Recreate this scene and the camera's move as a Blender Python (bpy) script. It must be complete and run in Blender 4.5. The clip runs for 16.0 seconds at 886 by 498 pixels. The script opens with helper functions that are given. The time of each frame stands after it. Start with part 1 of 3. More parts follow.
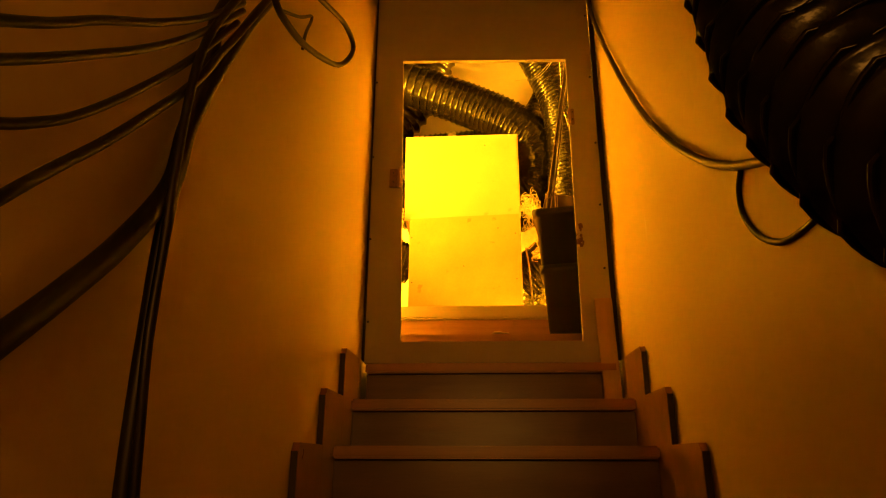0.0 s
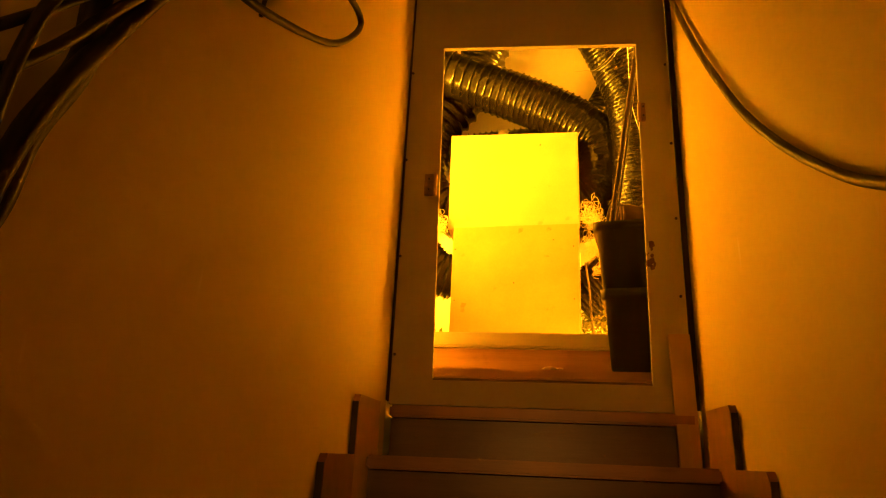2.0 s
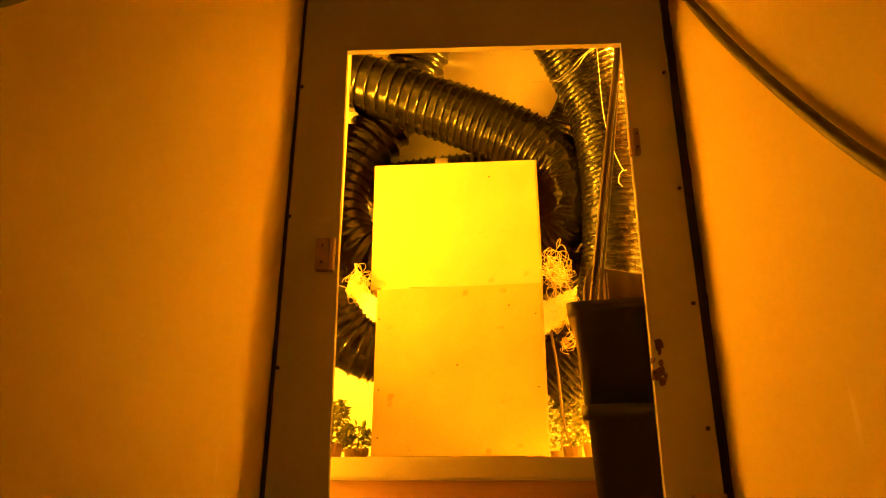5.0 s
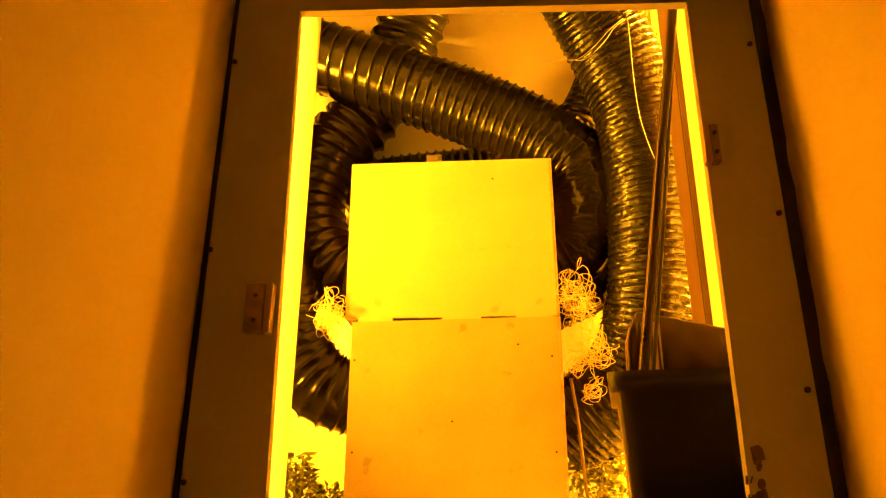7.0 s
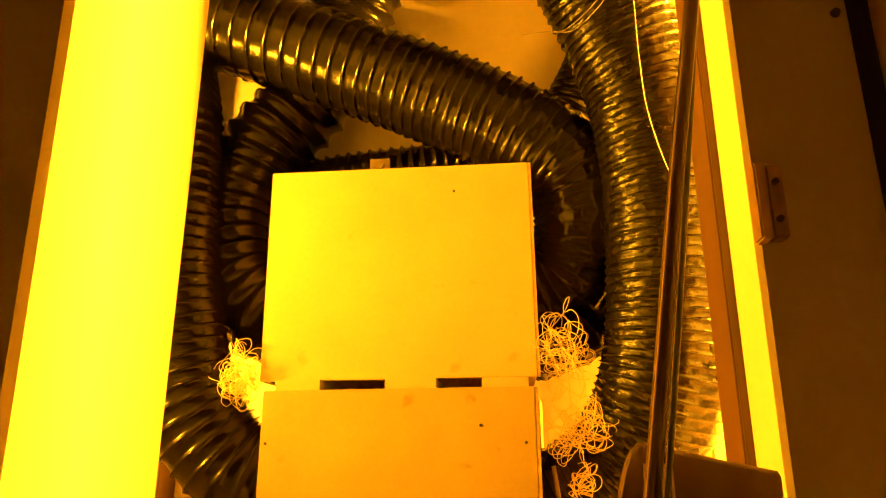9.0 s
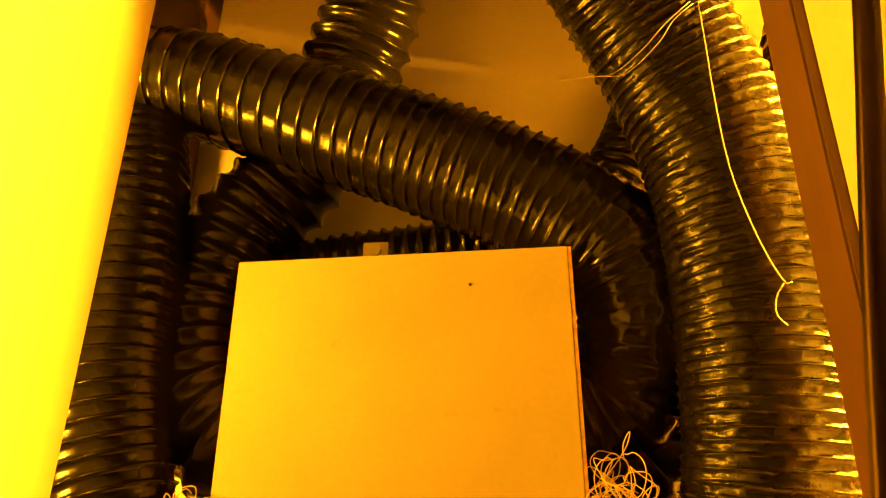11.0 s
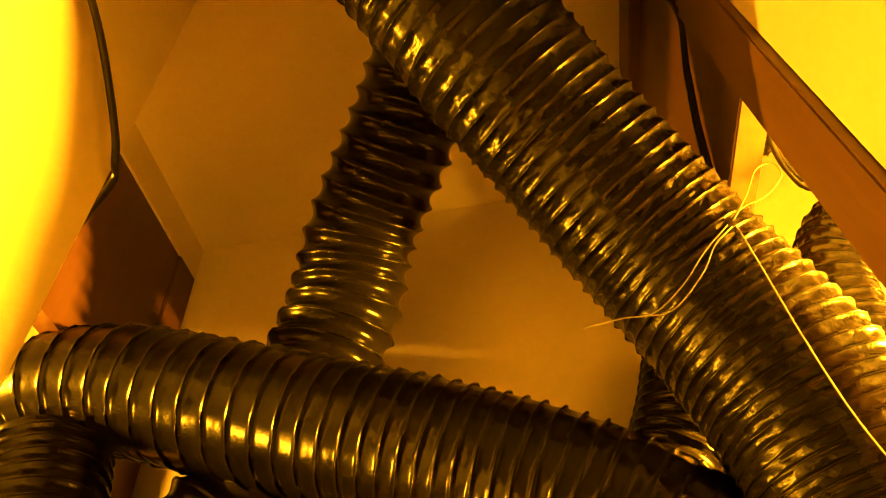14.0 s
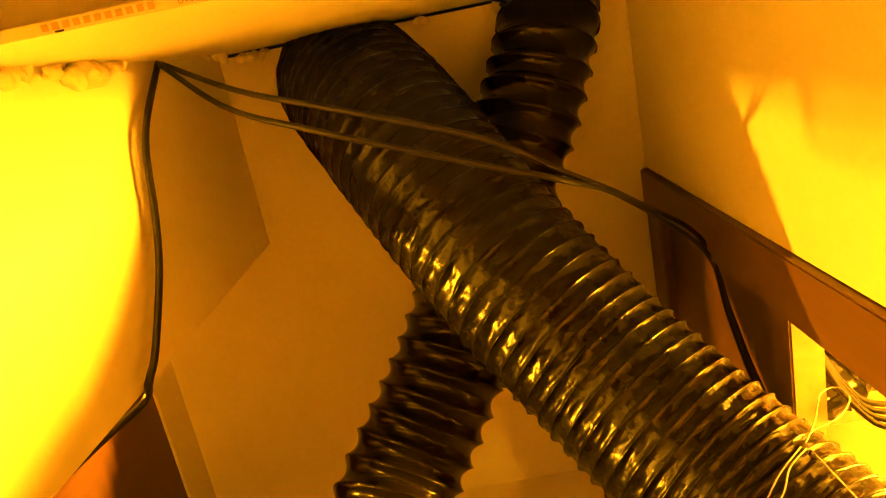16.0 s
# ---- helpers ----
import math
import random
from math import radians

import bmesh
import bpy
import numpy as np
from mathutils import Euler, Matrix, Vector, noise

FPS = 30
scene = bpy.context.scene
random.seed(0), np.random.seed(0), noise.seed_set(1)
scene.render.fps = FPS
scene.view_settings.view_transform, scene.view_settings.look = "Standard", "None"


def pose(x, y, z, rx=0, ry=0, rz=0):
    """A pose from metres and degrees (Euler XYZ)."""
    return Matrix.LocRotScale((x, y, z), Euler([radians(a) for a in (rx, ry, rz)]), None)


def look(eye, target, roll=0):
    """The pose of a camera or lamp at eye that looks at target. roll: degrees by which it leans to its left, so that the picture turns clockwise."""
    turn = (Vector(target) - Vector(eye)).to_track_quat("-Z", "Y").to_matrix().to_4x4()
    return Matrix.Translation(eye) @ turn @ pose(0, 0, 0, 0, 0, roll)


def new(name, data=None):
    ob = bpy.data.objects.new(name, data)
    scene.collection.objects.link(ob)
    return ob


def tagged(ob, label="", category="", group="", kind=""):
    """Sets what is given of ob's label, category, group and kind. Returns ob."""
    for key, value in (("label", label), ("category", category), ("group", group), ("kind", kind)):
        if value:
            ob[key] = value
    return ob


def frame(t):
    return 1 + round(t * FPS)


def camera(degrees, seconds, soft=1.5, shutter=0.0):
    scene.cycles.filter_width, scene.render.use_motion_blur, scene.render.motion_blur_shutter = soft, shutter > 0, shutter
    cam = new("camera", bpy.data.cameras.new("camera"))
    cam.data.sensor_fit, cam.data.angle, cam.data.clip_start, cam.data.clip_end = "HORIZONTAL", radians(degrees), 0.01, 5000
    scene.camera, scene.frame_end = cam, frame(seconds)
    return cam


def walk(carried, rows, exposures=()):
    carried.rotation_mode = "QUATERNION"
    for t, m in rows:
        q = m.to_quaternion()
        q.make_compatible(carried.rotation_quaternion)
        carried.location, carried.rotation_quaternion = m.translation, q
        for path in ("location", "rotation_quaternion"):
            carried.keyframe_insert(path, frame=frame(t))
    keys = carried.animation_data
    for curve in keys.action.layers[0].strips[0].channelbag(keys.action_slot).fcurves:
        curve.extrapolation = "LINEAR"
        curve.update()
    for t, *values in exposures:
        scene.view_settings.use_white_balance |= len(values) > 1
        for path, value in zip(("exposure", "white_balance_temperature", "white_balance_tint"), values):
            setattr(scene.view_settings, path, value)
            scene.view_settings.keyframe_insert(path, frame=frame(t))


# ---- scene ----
cam = camera(64.7, 16.0, soft=1.1)
U = 1.2  # metres per unit of the plan: the stair's risers come to 0.175 m

PATH = [
    (0, (0.134, -0.116, 1.478), (0.029, 1.758, 2.169), 0.3),
    (0.5, (0.141, -0.051, 1.509), (0.04, 1.818, 2.214), 1.8),
    (1, (0.187, 0.064, 1.57), (-0.005, 1.921, 2.287), 1.6),
    (1.5, (0.196, 0.108, 1.626), (-0.071, 1.975, 2.293), 2.1),
    (2, (0.169, 0.213, 1.671), (-0.108, 2.074, 2.349), 2.9),
    (2.5, (0.122, 0.322, 1.738), (-0.1, 2.177, 2.451), 2.3),
    (3, (0.125, 0.403, 1.793), (-0.029, 2.262, 2.516), 2.9),
    (3.5, (0.154, 0.518, 1.871), (0.036, 2.375, 2.605), 1.2),
    (6, (0.177, 1.002, 2.202), (0.029, 2.88, 2.874), 0.1),
    (6.5, (0.166, 1.098, 2.255), (0.017, 2.98, 2.916), 0.5),
    (7, (0.153, 1.224, 2.343), (0.022, 3.105, 3.01), 0.4),
    (7.5, (0.167, 1.299, 2.384), (0.059, 3.197, 3.005), 1.0),
    (8, (0.217, 1.397, 2.459), (0.112, 3.312, 3.025), 0.3),
    (10.5, (0.281, 1.879, 2.786), (0.023, 3.75, 3.446), 0.4),
    (11, (0.267, 1.94, 2.795), (0.016, 3.768, 3.566), 0.6),
    (11.5, (0.2633, 1.9825, 2.8417), (0.0458, 3.4492, 3.6025), 0.4),
    (12, (0.2317, 1.9825, 2.8125), (0.0750, 3.4125, 3.6533), -1.4),
    (12.5, (0.2333, 2.0725, 2.7925), (0.0875, 3.3708, 3.8258), -3.1),
    (13, (0.1667, 2.1550, 2.8500), (0.1000, 3.5392, 3.7833), -4.0),
    (13.5, (0.1875, 2.1767, 2.8900), (0.0733, 3.4508, 3.9583), -3.1),
    (14, (0.2208, 2.2075, 2.9083), (0.1150, 3.3125, 4.1542), -5.4),
    (14.5, (0.2325, 2.2717, 2.8908), (0.1367, 3.1150, 4.3250), -3.6),
    (15, (0.2458, 2.2892, 2.8950), (0.1567, 2.9633, 4.4167), -4.1),
    (15.5, (0.2375, 2.3108, 2.8917), (0.1617, 2.8458, 4.4717), -3.5),
    (16, (0.208, 2.324, 2.871), (0.11, 2.874, 4.791), -1.1),
]
walk(cam, [(t, look(Vector(eye) * U, Vector(target) * U, roll)) for t, eye, target, roll in PATH],
     exposures=[(0.0, 0.58), (2.5, 0.62), (3.5, 0.55), (6.0, 0.28), (8.0, 0.02), (10.5, -0.85), (12.5, -1.12), (14.0, -0.9), (15.0, -0.65), (16.0, -0.58)])

# ---- light: two sodium grow lamps in the rooms either side of the landing, plus unseen fills ----
world = bpy.data.worlds.new("night")
world.use_nodes = True
world.node_tree.nodes["Background"].inputs["Color"].default_value = (0.010, 0.006, 0.002, 1)
world.node_tree.nodes["Background"].inputs["Strength"].default_value = 0.3
scene.world = world
SODIUM = (1.0, 0.365, 0.006)


def grow_lamp(name, eye, target, watts, size, slim=0.35):
    data = bpy.data.lights.new(name, "AREA")
    data.energy, data.color, data.shape, data.size, data.size_y = watts, SODIUM, "RECTANGLE", size * U, size * U * slim
    ob = new(name, data)
    ob.matrix_world = look(Vector(eye) * U, Vector(target) * U)
    return ob


grow_lamp("sodium_lamp", (1.45, 3.17, 3.55), (-0.2, 2.75, 2.9), 1150, 0.20, 0.3)
grow_lamp("sodium_lamp", (-1.00, 2.86, 3.71), (0.1, 3.3, 3.7), 140, 0.06)
# extra unseen fill, beamed to brighten the left ducts and box fronts
low_fill = grow_lamp("sodium_lamp", (-1.15, 2.52, 2.90), (-0.50, 3.15, 3.04), 70, 0.16)
low_fill.data.spread = radians(82)
# unseen fill added at the foot of the stair to lift treads and board
hall = grow_lamp("stair_foot_fill", (0.17, -1.45, 2.1), (0.17, 1.5, 1.6), 6.2, 0.5)
hall.data.color = (1.0, 0.36, 0.04)


# ---- materials ----
def material(name, base, rough=0.6, metal=0.0, var=0.25, scale=6.0, bump=0.1, fine=60.0, stretch=(1, 1, 1), spots=0.0, coat=0.0, random_tint=0.0, spec=0.5, streaks=0.0):
    """Base colour with large stains, fine grain, bump, and optional dark scuffs."""
    m = bpy.data.materials.new(name)
    m.use_nodes = True
    nt = m.node_tree
    bsdf = nt.nodes["Principled BSDF"]
    N, L = nt.nodes.new, nt.links.new
    tc = N("ShaderNodeTexCoord")
    mp = N("ShaderNodeMapping")
    mp.inputs["Scale"].default_value = stretch
    L(tc.outputs["Object"], mp.inputs["Vector"])
    big, small = N("ShaderNodeTexNoise"), N("ShaderNodeTexNoise")
    big.inputs["Scale"].default_value, big.inputs["Detail"].default_value = scale, 5
    small.inputs["Scale"].default_value, small.inputs["Detail"].default_value = fine, 6
    for n in (big, small):
        L(mp.outputs["Vector"], n.inputs["Vector"])
    add = N("ShaderNodeMath")
    add.operation = "MULTIPLY_ADD"
    add.inputs[1].default_value = 0.35
    L(small.outputs["Fac"], add.inputs[0])
    L(big.outputs["Fac"], add.inputs[2])
    ramp = N("ShaderNodeValToRGB")
    ramp.color_ramp.elements[0].position, ramp.color_ramp.elements[1].position = 0.35, 1.0
    ramp.color_ramp.elements[0].color = (*[c * (1 - var) for c in base], 1)
    ramp.color_ramp.elements[1].color = (*[min(1, c * (1 + var * 0.6)) for c in base], 1)
    L(add.outputs[0], ramp.inputs["Fac"])
    colour = ramp.outputs["Color"]
    if spots:
        sp = N("ShaderNodeTexNoise")
        sp.inputs["Scale"].default_value, sp.inputs["Detail"].default_value = scale * 3.3, 3
        L(tc.outputs["Object"], sp.inputs["Vector"])
        cut = N("ShaderNodeMapRange")
        cut.inputs["From Min"].default_value, cut.inputs["From Max"].default_value = 0.66, 0.74
        cut.inputs["To Max"].default_value = spots
        L(sp.outputs["Fac"], cut.inputs["Value"])
        mix = N("ShaderNodeMix")
        mix.data_type = "RGBA"
        L(cut.outputs["Result"], mix.inputs["Factor"])
        L(colour, mix.inputs["A"])
        mix.inputs["B"].default_value = (*[c * 0.35 for c in base], 1)
        colour = mix.outputs["Result"]
    if streaks:
        sm, sn, sc, mx = N("ShaderNodeMapping"), N("ShaderNodeTexNoise"), N("ShaderNodeMapRange"), N("ShaderNodeMix")
        sm.inputs["Scale"].default_value = (26, 26, 5)
        sn.inputs["Scale"].default_value, sn.inputs["Detail"].default_value = 1.0, 4
        sc.inputs["From Min"].default_value, sc.inputs["From Max"].default_value, sc.inputs["To Max"].default_value = 0.70, 0.78, streaks
        mx.data_type = "RGBA"
        mx.inputs["B"].default_value = (0.9, 0.88, 0.84, 1)
        L(tc.outputs["Object"], sm.inputs["Vector"])
        L(sm.outputs["Vector"], sn.inputs["Vector"])
        L(sn.outputs["Fac"], sc.inputs["Value"])
        L(sc.outputs["Result"], mx.inputs["Factor"])
        L(colour, mx.inputs["A"])
        colour = mx.outputs["Result"]
    if random_tint:
        info, hsv, mr = N("ShaderNodeObjectInfo"), N("ShaderNodeHueSaturation"), N("ShaderNodeMapRange")
        mr.inputs["To Min"].default_value, mr.inputs["To Max"].default_value = 1 - random_tint, 1 + random_tint
        L(info.outputs["Random"], mr.inputs["Value"])
        L(mr.outputs["Result"], hsv.inputs["Value"])
        L(colour, hsv.inputs["Color"])
        colour = hsv.outputs["Color"]
    L(colour, bsdf.inputs["Base Color"])
    rr = N("ShaderNodeMapRange")
    rr.inputs["To Min"].default_value, rr.inputs["To Max"].default_value = max(0.03, rough * 0.8), min(1, rough * 1.2)
    L(big.outputs["Fac"], rr.inputs["Value"])
    L(rr.outputs["Result"], bsdf.inputs["Roughness"])
    bsdf.inputs["Specular IOR Level"].default_value = spec
    bsdf.inputs["Metallic"].default_value, bsdf.inputs["Coat Weight"].default_value = metal, coat
    bp = N("ShaderNodeBump")
    bp.inputs["Strength"].default_value, bp.inputs["Distance"].default_value = bump, 0.004
    L(add.outputs[0], bp.inputs["Height"])
    L(bp.outputs["Normal"], bsdf.inputs["Normal"])
    return m


plaster = material("painted_plaster", (0.83, 0.79, 0.70), 0.6, var=0.10, scale=2.2, bump=0.12, fine=45, streaks=0.5)
# darker, redder plaster: the stairwell's fall-off of light is in the colour
stair_plaster = material("shade_toned_stair_plaster", (0.65, 0.52, 0.17), 0.55, var=0.10, scale=1.5, bump=0.05, fine=40, streaks=0.22)
plaster_edge = material("plasterboard_edge", (0.72, 0.66, 0.52), 0.8, var=0.15, scale=20, bump=0.2, fine=120)
ceiling_paint = material("ceiling_paint", (0.82, 0.78, 0.69), 0.75, var=0.10, scale=2.5, bump=0.08, fine=60)
panel_grey = material("grey_hatch_board", (0.38, 0.35, 0.31), 0.55, var=0.14, scale=3, bump=0.1, fine=70)
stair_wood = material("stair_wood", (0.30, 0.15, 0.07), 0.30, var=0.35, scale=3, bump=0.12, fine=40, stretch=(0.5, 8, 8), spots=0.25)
# the stair wood again, darkened for the shade on the riser faces
shaded_riser_wood = material("shaded_riser_wood", (0.12, 0.055, 0.025), 0.3, var=0.35, scale=3, bump=0.12, fine=40, stretch=(0.5, 8, 8))
# stair wood lightened to carry the bounce light at the landing edge
landing_wood = material("bounce_lit_landing_wood", (0.42, 0.25, 0.12), 0.5, var=0.3, scale=3, bump=0.12, fine=40, stretch=(0.5, 8, 8), spots=0.25)
pale_wood = material("pale_wood", (0.42, 0.28, 0.15), 0.5, var=0.25, scale=4, bump=0.15, fine=50, stretch=(6, 6, 0.6))
frame_wood = material("brown_frame_wood", (0.125, 0.062, 0.021), 0.42, var=0.32, scale=4, bump=0.15, fine=50, stretch=(8, 8, 0.7))
# dark brown wood, deepened for the shadow that lies on the transoms
dark_wood = material("dark_shaded_wood", (0.10, 0.045, 0.02), 0.4, var=0.3, scale=4, bump=0.1, fine=50, stretch=(8, 8, 0.5))
dark_edge = material("dark_front_edge", (0.035, 0.02, 0.012), 0.5, var=0.3)
box_board = material("pale_box_board", (0.41, 0.37, 0.23), 0.5, var=0.14, scale=3.5, bump=0.06, fine=90, spots=0.3)
box_board_low = material("stained_box_board", (0.35, 0.28, 0.10), 0.55, var=0.22, scale=4.5, bump=0.08, fine=90, spots=0.5)
chipboard = material("raw_chipboard", (0.45, 0.32, 0.18), 0.9, var=0.5, scale=60, bump=0.7, fine=220)
duct_film = material("black_duct_film", (0.006, 0.005, 0.0045), 0.21, var=0.4, scale=9, bump=0.30, fine=90, spec=0.26)
duct_film_matt = material("black_duct_film_creased", (0.006, 0.005, 0.0045), 0.27, var=0.4, scale=14, bump=0.6, fine=110, spec=0.34)
cable_black = material("black_cable_sheath", (0.006, 0.005, 0.005), 0.45, var=0.3)
cable_grey = material("grey_cable_sheath", (0.16, 0.14, 0.11), 0.45, var=0.3)
wire_white = material("pale_wire", (0.5, 0.5, 0.5), 0.5, var=0.1)
wool_pale = material("pale_loose_wool", (0.78, 0.68, 0.46), 0.8, var=0.2)
bin_plastic = material("black_bin_plastic", (0.018, 0.015, 0.012), 0.45, var=0.3, scale=12, bump=0.15)
sack_paper = material("brown_striped_sack", (0.10, 0.05, 0.03), 0.5, var=0.2)
sack_stripe = material("sack_stripe", (0.55, 0.42, 0.36), 0.5, var=0.1)
rod_metal = material("dark_rod", (0.10, 0.07, 0.04), 0.3, metal=0.8, var=0.2)
steel = material("zinc_bracket", (0.2, 0.18, 0.15), 0.35, metal=0.9, var=0.2)
brass = material("aged_brass_hinge", (0.25, 0.17, 0.09), 0.45, metal=0.6, var=0.3, scale=30)
screw_dark = material("dark_screw", (0.03, 0.025, 0.02), 0.5)
foam_mat = material("expanding_foam", (0.82, 0.74, 0.52), 0.85, var=0.2, scale=30, bump=0.6)
leaf_mat = material("plant_leaf", (0.18, 0.21, 0.05), 0.55, var=0.35, scale=20)
pot_mat = material("plant_pot_plastic", (0.30, 0.22, 0.15), 0.6, var=0.2)
debris_mat = material("pale_debris", (0.65, 0.52, 0.32), 0.9, var=0.3)
ink = material("faded_print", (0.46, 0.34, 0.19), 0.8, var=0.2)
gap_dark = material("dark_gap_shade", (0.03, 0.02, 0.014), 0.9, var=0.4)
floor_wood = material("floor_boards", (0.56, 0.43, 0.27), 0.5, var=0.25, scale=4, bump=0.1, fine=60, stretch=(0.6, 7, 7))


# ---- building blocks ----
def thing(name, label, category, base, group="", kind=""):
    ob = new(name)
    ob.empty_display_size = 0.05
    ob.location = Vector(base) * U
    return tagged(ob, label, category, group, kind)


def base_of(ob):
    p = Vector(ob.location)
    while ob.parent:
        ob = ob.parent
        p = p + ob.location
    return p


def link(name, bm, mat, parent=None, label="", smooth=False):
    """Links a bmesh given in plan units as one mesh."""
    bm.transform(Matrix.Scale(U, 4))
    if parent:
        bm.transform(Matrix.Translation(-base_of(parent)))
    me = bpy.data.meshes.new(name)
    bm.to_mesh(me)
    bm.free()
    me.materials.append(mat)
    if smooth:
        me.shade_smooth()
    ob = new(name, me)
    if parent:
        ob.parent = parent
    if label:
        ob["label"] = label
    return ob


part = link


def structure(name, bm, mat, label, category, smooth=False):
    return tagged(link(name, bm, mat, None, "", smooth), label, category, kind="structure")


def box(x0, x1, y0, y1, z0, z1, bevel=0.0, bm=None):
    bm = bm or bmesh.new()
    vs = [bm.verts.new((x, y, z)) for x in (x0, x1) for y in (y0, y1) for z in (z0, z1)]
    fs = [bm.faces.new([vs[i] for i in q]) for q in ((0, 1, 3, 2), (4, 6, 7, 5), (0, 4, 5, 1), (2, 3, 7, 6), (0, 2, 6, 4), (1, 5, 7, 3))]
    if bevel:
        bmesh.ops.bevel(bm, geom=list({e for f in fs for e in f.edges}), offset=bevel, segments=2, affect="EDGES")
    bmesh.ops.recalc_face_normals(bm, faces=bm.faces)
    return bm


def moved(bm, m):
    bm.transform(m)
    return bm


def about(p, rx=0, ry=0, rz=0):
    return Matrix.Translation(p) @ pose(0, 0, 0, rx, ry, rz) @ Matrix.Translation(-Vector(p))


def spline(points, step):
    """Catmull-Rom through the points, resampled at even steps."""
    p = [Vector(q) for q in points]
    p = [p[0] * 2 - p[1]] + p + [p[-1] * 2 - p[-2]]
    fine = []
    for i in range(1, len(p) - 2):
        a, b, c, d = p[i - 1:i + 3]
        for k in range(40):
            t = k / 40
            fine.append(0.5 * (2 * b + (c - a) * t + (2 * a - 5 * b + 4 * c - d) * t * t + (3 * b - a - 3 * c + d) * t ** 3))
    fine.append(p[-2])
    out, rest = [fine[0]], 0.0
    for a, b in zip(fine, fine[1:]):
        span = (b - a).length
        while rest + span >= step:
            a = a + (b - a).normalized() * (step - rest)
            span = (b - a).length
            rest = 0.0
            out.append(a.copy())
        rest += span
    return out


def tube(points, radius, around, bm=None, cap=True):
    """A tube of rings along points; radius(i, angle) or a number."""
    bm = bm or bmesh.new()
    rings = []
    tangent = (points[1] - points[0]).normalized()
    normal = tangent.orthogonal().normalized()
    for i, p in enumerate(points):
        t = (points[min(i + 1, len(points) - 1)] - points[max(i - 1, 0)]).normalized()
        normal = (normal - t * normal.dot(t)).normalized()
        other = t.cross(normal)
        ring = []
        for k in range(around):
            a = math.tau * k / around
            r = radius(i, a) if callable(radius) else radius
            ring.append(bm.verts.new(p + (normal * math.cos(a) + other * math.sin(a)) * r))
        rings.append(ring)
    for r0, r1 in zip(rings, rings[1:]):
        for k in range(around):
            bm.faces.new((r0[k], r0[(k + 1) % around], r1[(k + 1) % around], r1[k]))
    if cap:
        bm.faces.new(rings[0][::-1])
        bm.faces.new(rings[-1])
    return bm


def wire(points, r, step=0.012, around=8, bm=None):
    return tube(spline(points, step), r, around, bm)


def duct(name, points, r, pitch, label, seed, crease=0.004, mat=None, ridge=0.05, sharp=3.0, around=64, flare=1.0, folds=5.0, wire_r=0.0016, end_folds=0.0, change=(0.3, 0.35), along=0.8):
    """Flexible hose: wire hoops stand proud, the film sags and creases between them. pitch and r may run from a first to a last value."""
    p0, p1 = pitch if isinstance(pitch, tuple) else (pitch, pitch)
    step = min(p0, p1) / 9
    pts = spline(points, step)
    phases, ph = [], 0.0
    for i in range(len(pts)):
        phases.append(ph)
        k = max(0.0, min(1.0, (i / len(pts) - change[0]) / change[1]))
        ph += step / (p0 + (p1 - p0) * k)
    off = Vector((seed * 3.1, seed * 1.7, seed))
    count = len(pts)

    def size(i):
        return r * (flare + (1 - flare) * min(1.0, i / count * 2.5))

    def radius(i, a):
        u = phases[i] - a / math.tau
        s = abs(((u % 1) - 0.5) * 2)
        ring = Vector((math.cos(a), math.sin(a), 0))
        dent = noise.noise(ring * 0.9 + Vector((0, 0, phases[i] * 0.12)) + off)
        fold = noise.noise(ring * folds + Vector((0, 0, phases[i] * along)) + off) + 0.6 * noise.noise(ring * folds * 2.3 + Vector((0, 0, phases[i] * along * 2.3)) + off)
        return size(i) * (1 - ridge + ridge * s ** sharp + 0.02 * dent) + crease * (1 + end_folds * max(0.0, i / count - 0.62) / 0.2) * fold * (1 - s ** 5)

    thing_ = thing(name, label, "duct", points[-1], "flexible ducts")
    part("sleeve", tube(pts, radius, around), mat or duct_film, thing_, "", True)
    # the spring wire that shows as a fine ridge through the film
    coil, normal = [], (pts[1] - pts[0]).normalized().orthogonal().normalized()
    for i, p in enumerate(pts):
        t = (pts[min(i + 1, count - 1)] - pts[max(i - 1, 0)]).normalized()
        normal = (normal - t * normal.dot(t)).normalized()
        other = t.cross(normal)
        nxt = phases[i + 1] if i + 1 < count else phases[i]
        n = 5
        for q in range(n):
            f = q / n
            a = math.tau * (phases[i] + (nxt - phases[i]) * f)
            pp = p if i + 1 == count else p.lerp(pts[i + 1], f)
            coil.append(pp + (normal * math.cos(a) + other * math.sin(a)) * (radius(i, a % math.tau) + 0.0004))
    part("wire_coil", tube(coil, wire_r, 5), duct_film, thing_, "fine wire ridge wound through the film", True)
    return thing_


# ---- the shell: stairwell, landing and side rooms ----
WL, WR, PY = -0.262, 0.612, 2.16      # landing walls, hatch plane
WS = 0.588                            # stair wall, east
CZ, BY, FZ = 4.43, 3.415, 2.215        # landing ceiling, back wall, landing floor
structure("wall_west", box(WL - 0.12, WL, -1.6, PY + 0.008, 0.2, CZ), stair_plaster, "painted stairwell wall with scuffs, coloured darker for its shade", "wall")
structure("wall_east", box(WS, WR + 0.12, -1.6, PY + 0.008, 0.2, CZ), stair_plaster, "painted stairwell wall with pale drips, coloured darker for its shade", "wall")
structure("wall_landing_west", box(WL - 0.12, WL, PY + 0.008, 2.68, 0.2, CZ), plaster, "cream painted landing wall lit by the lamps", "wall")
structure("wall_landing_east", box(WR, WR + 0.12, PY + 0.008, 2.67, 0.2, CZ), plaster, "cream painted landing wall beside the door frame", "wall")
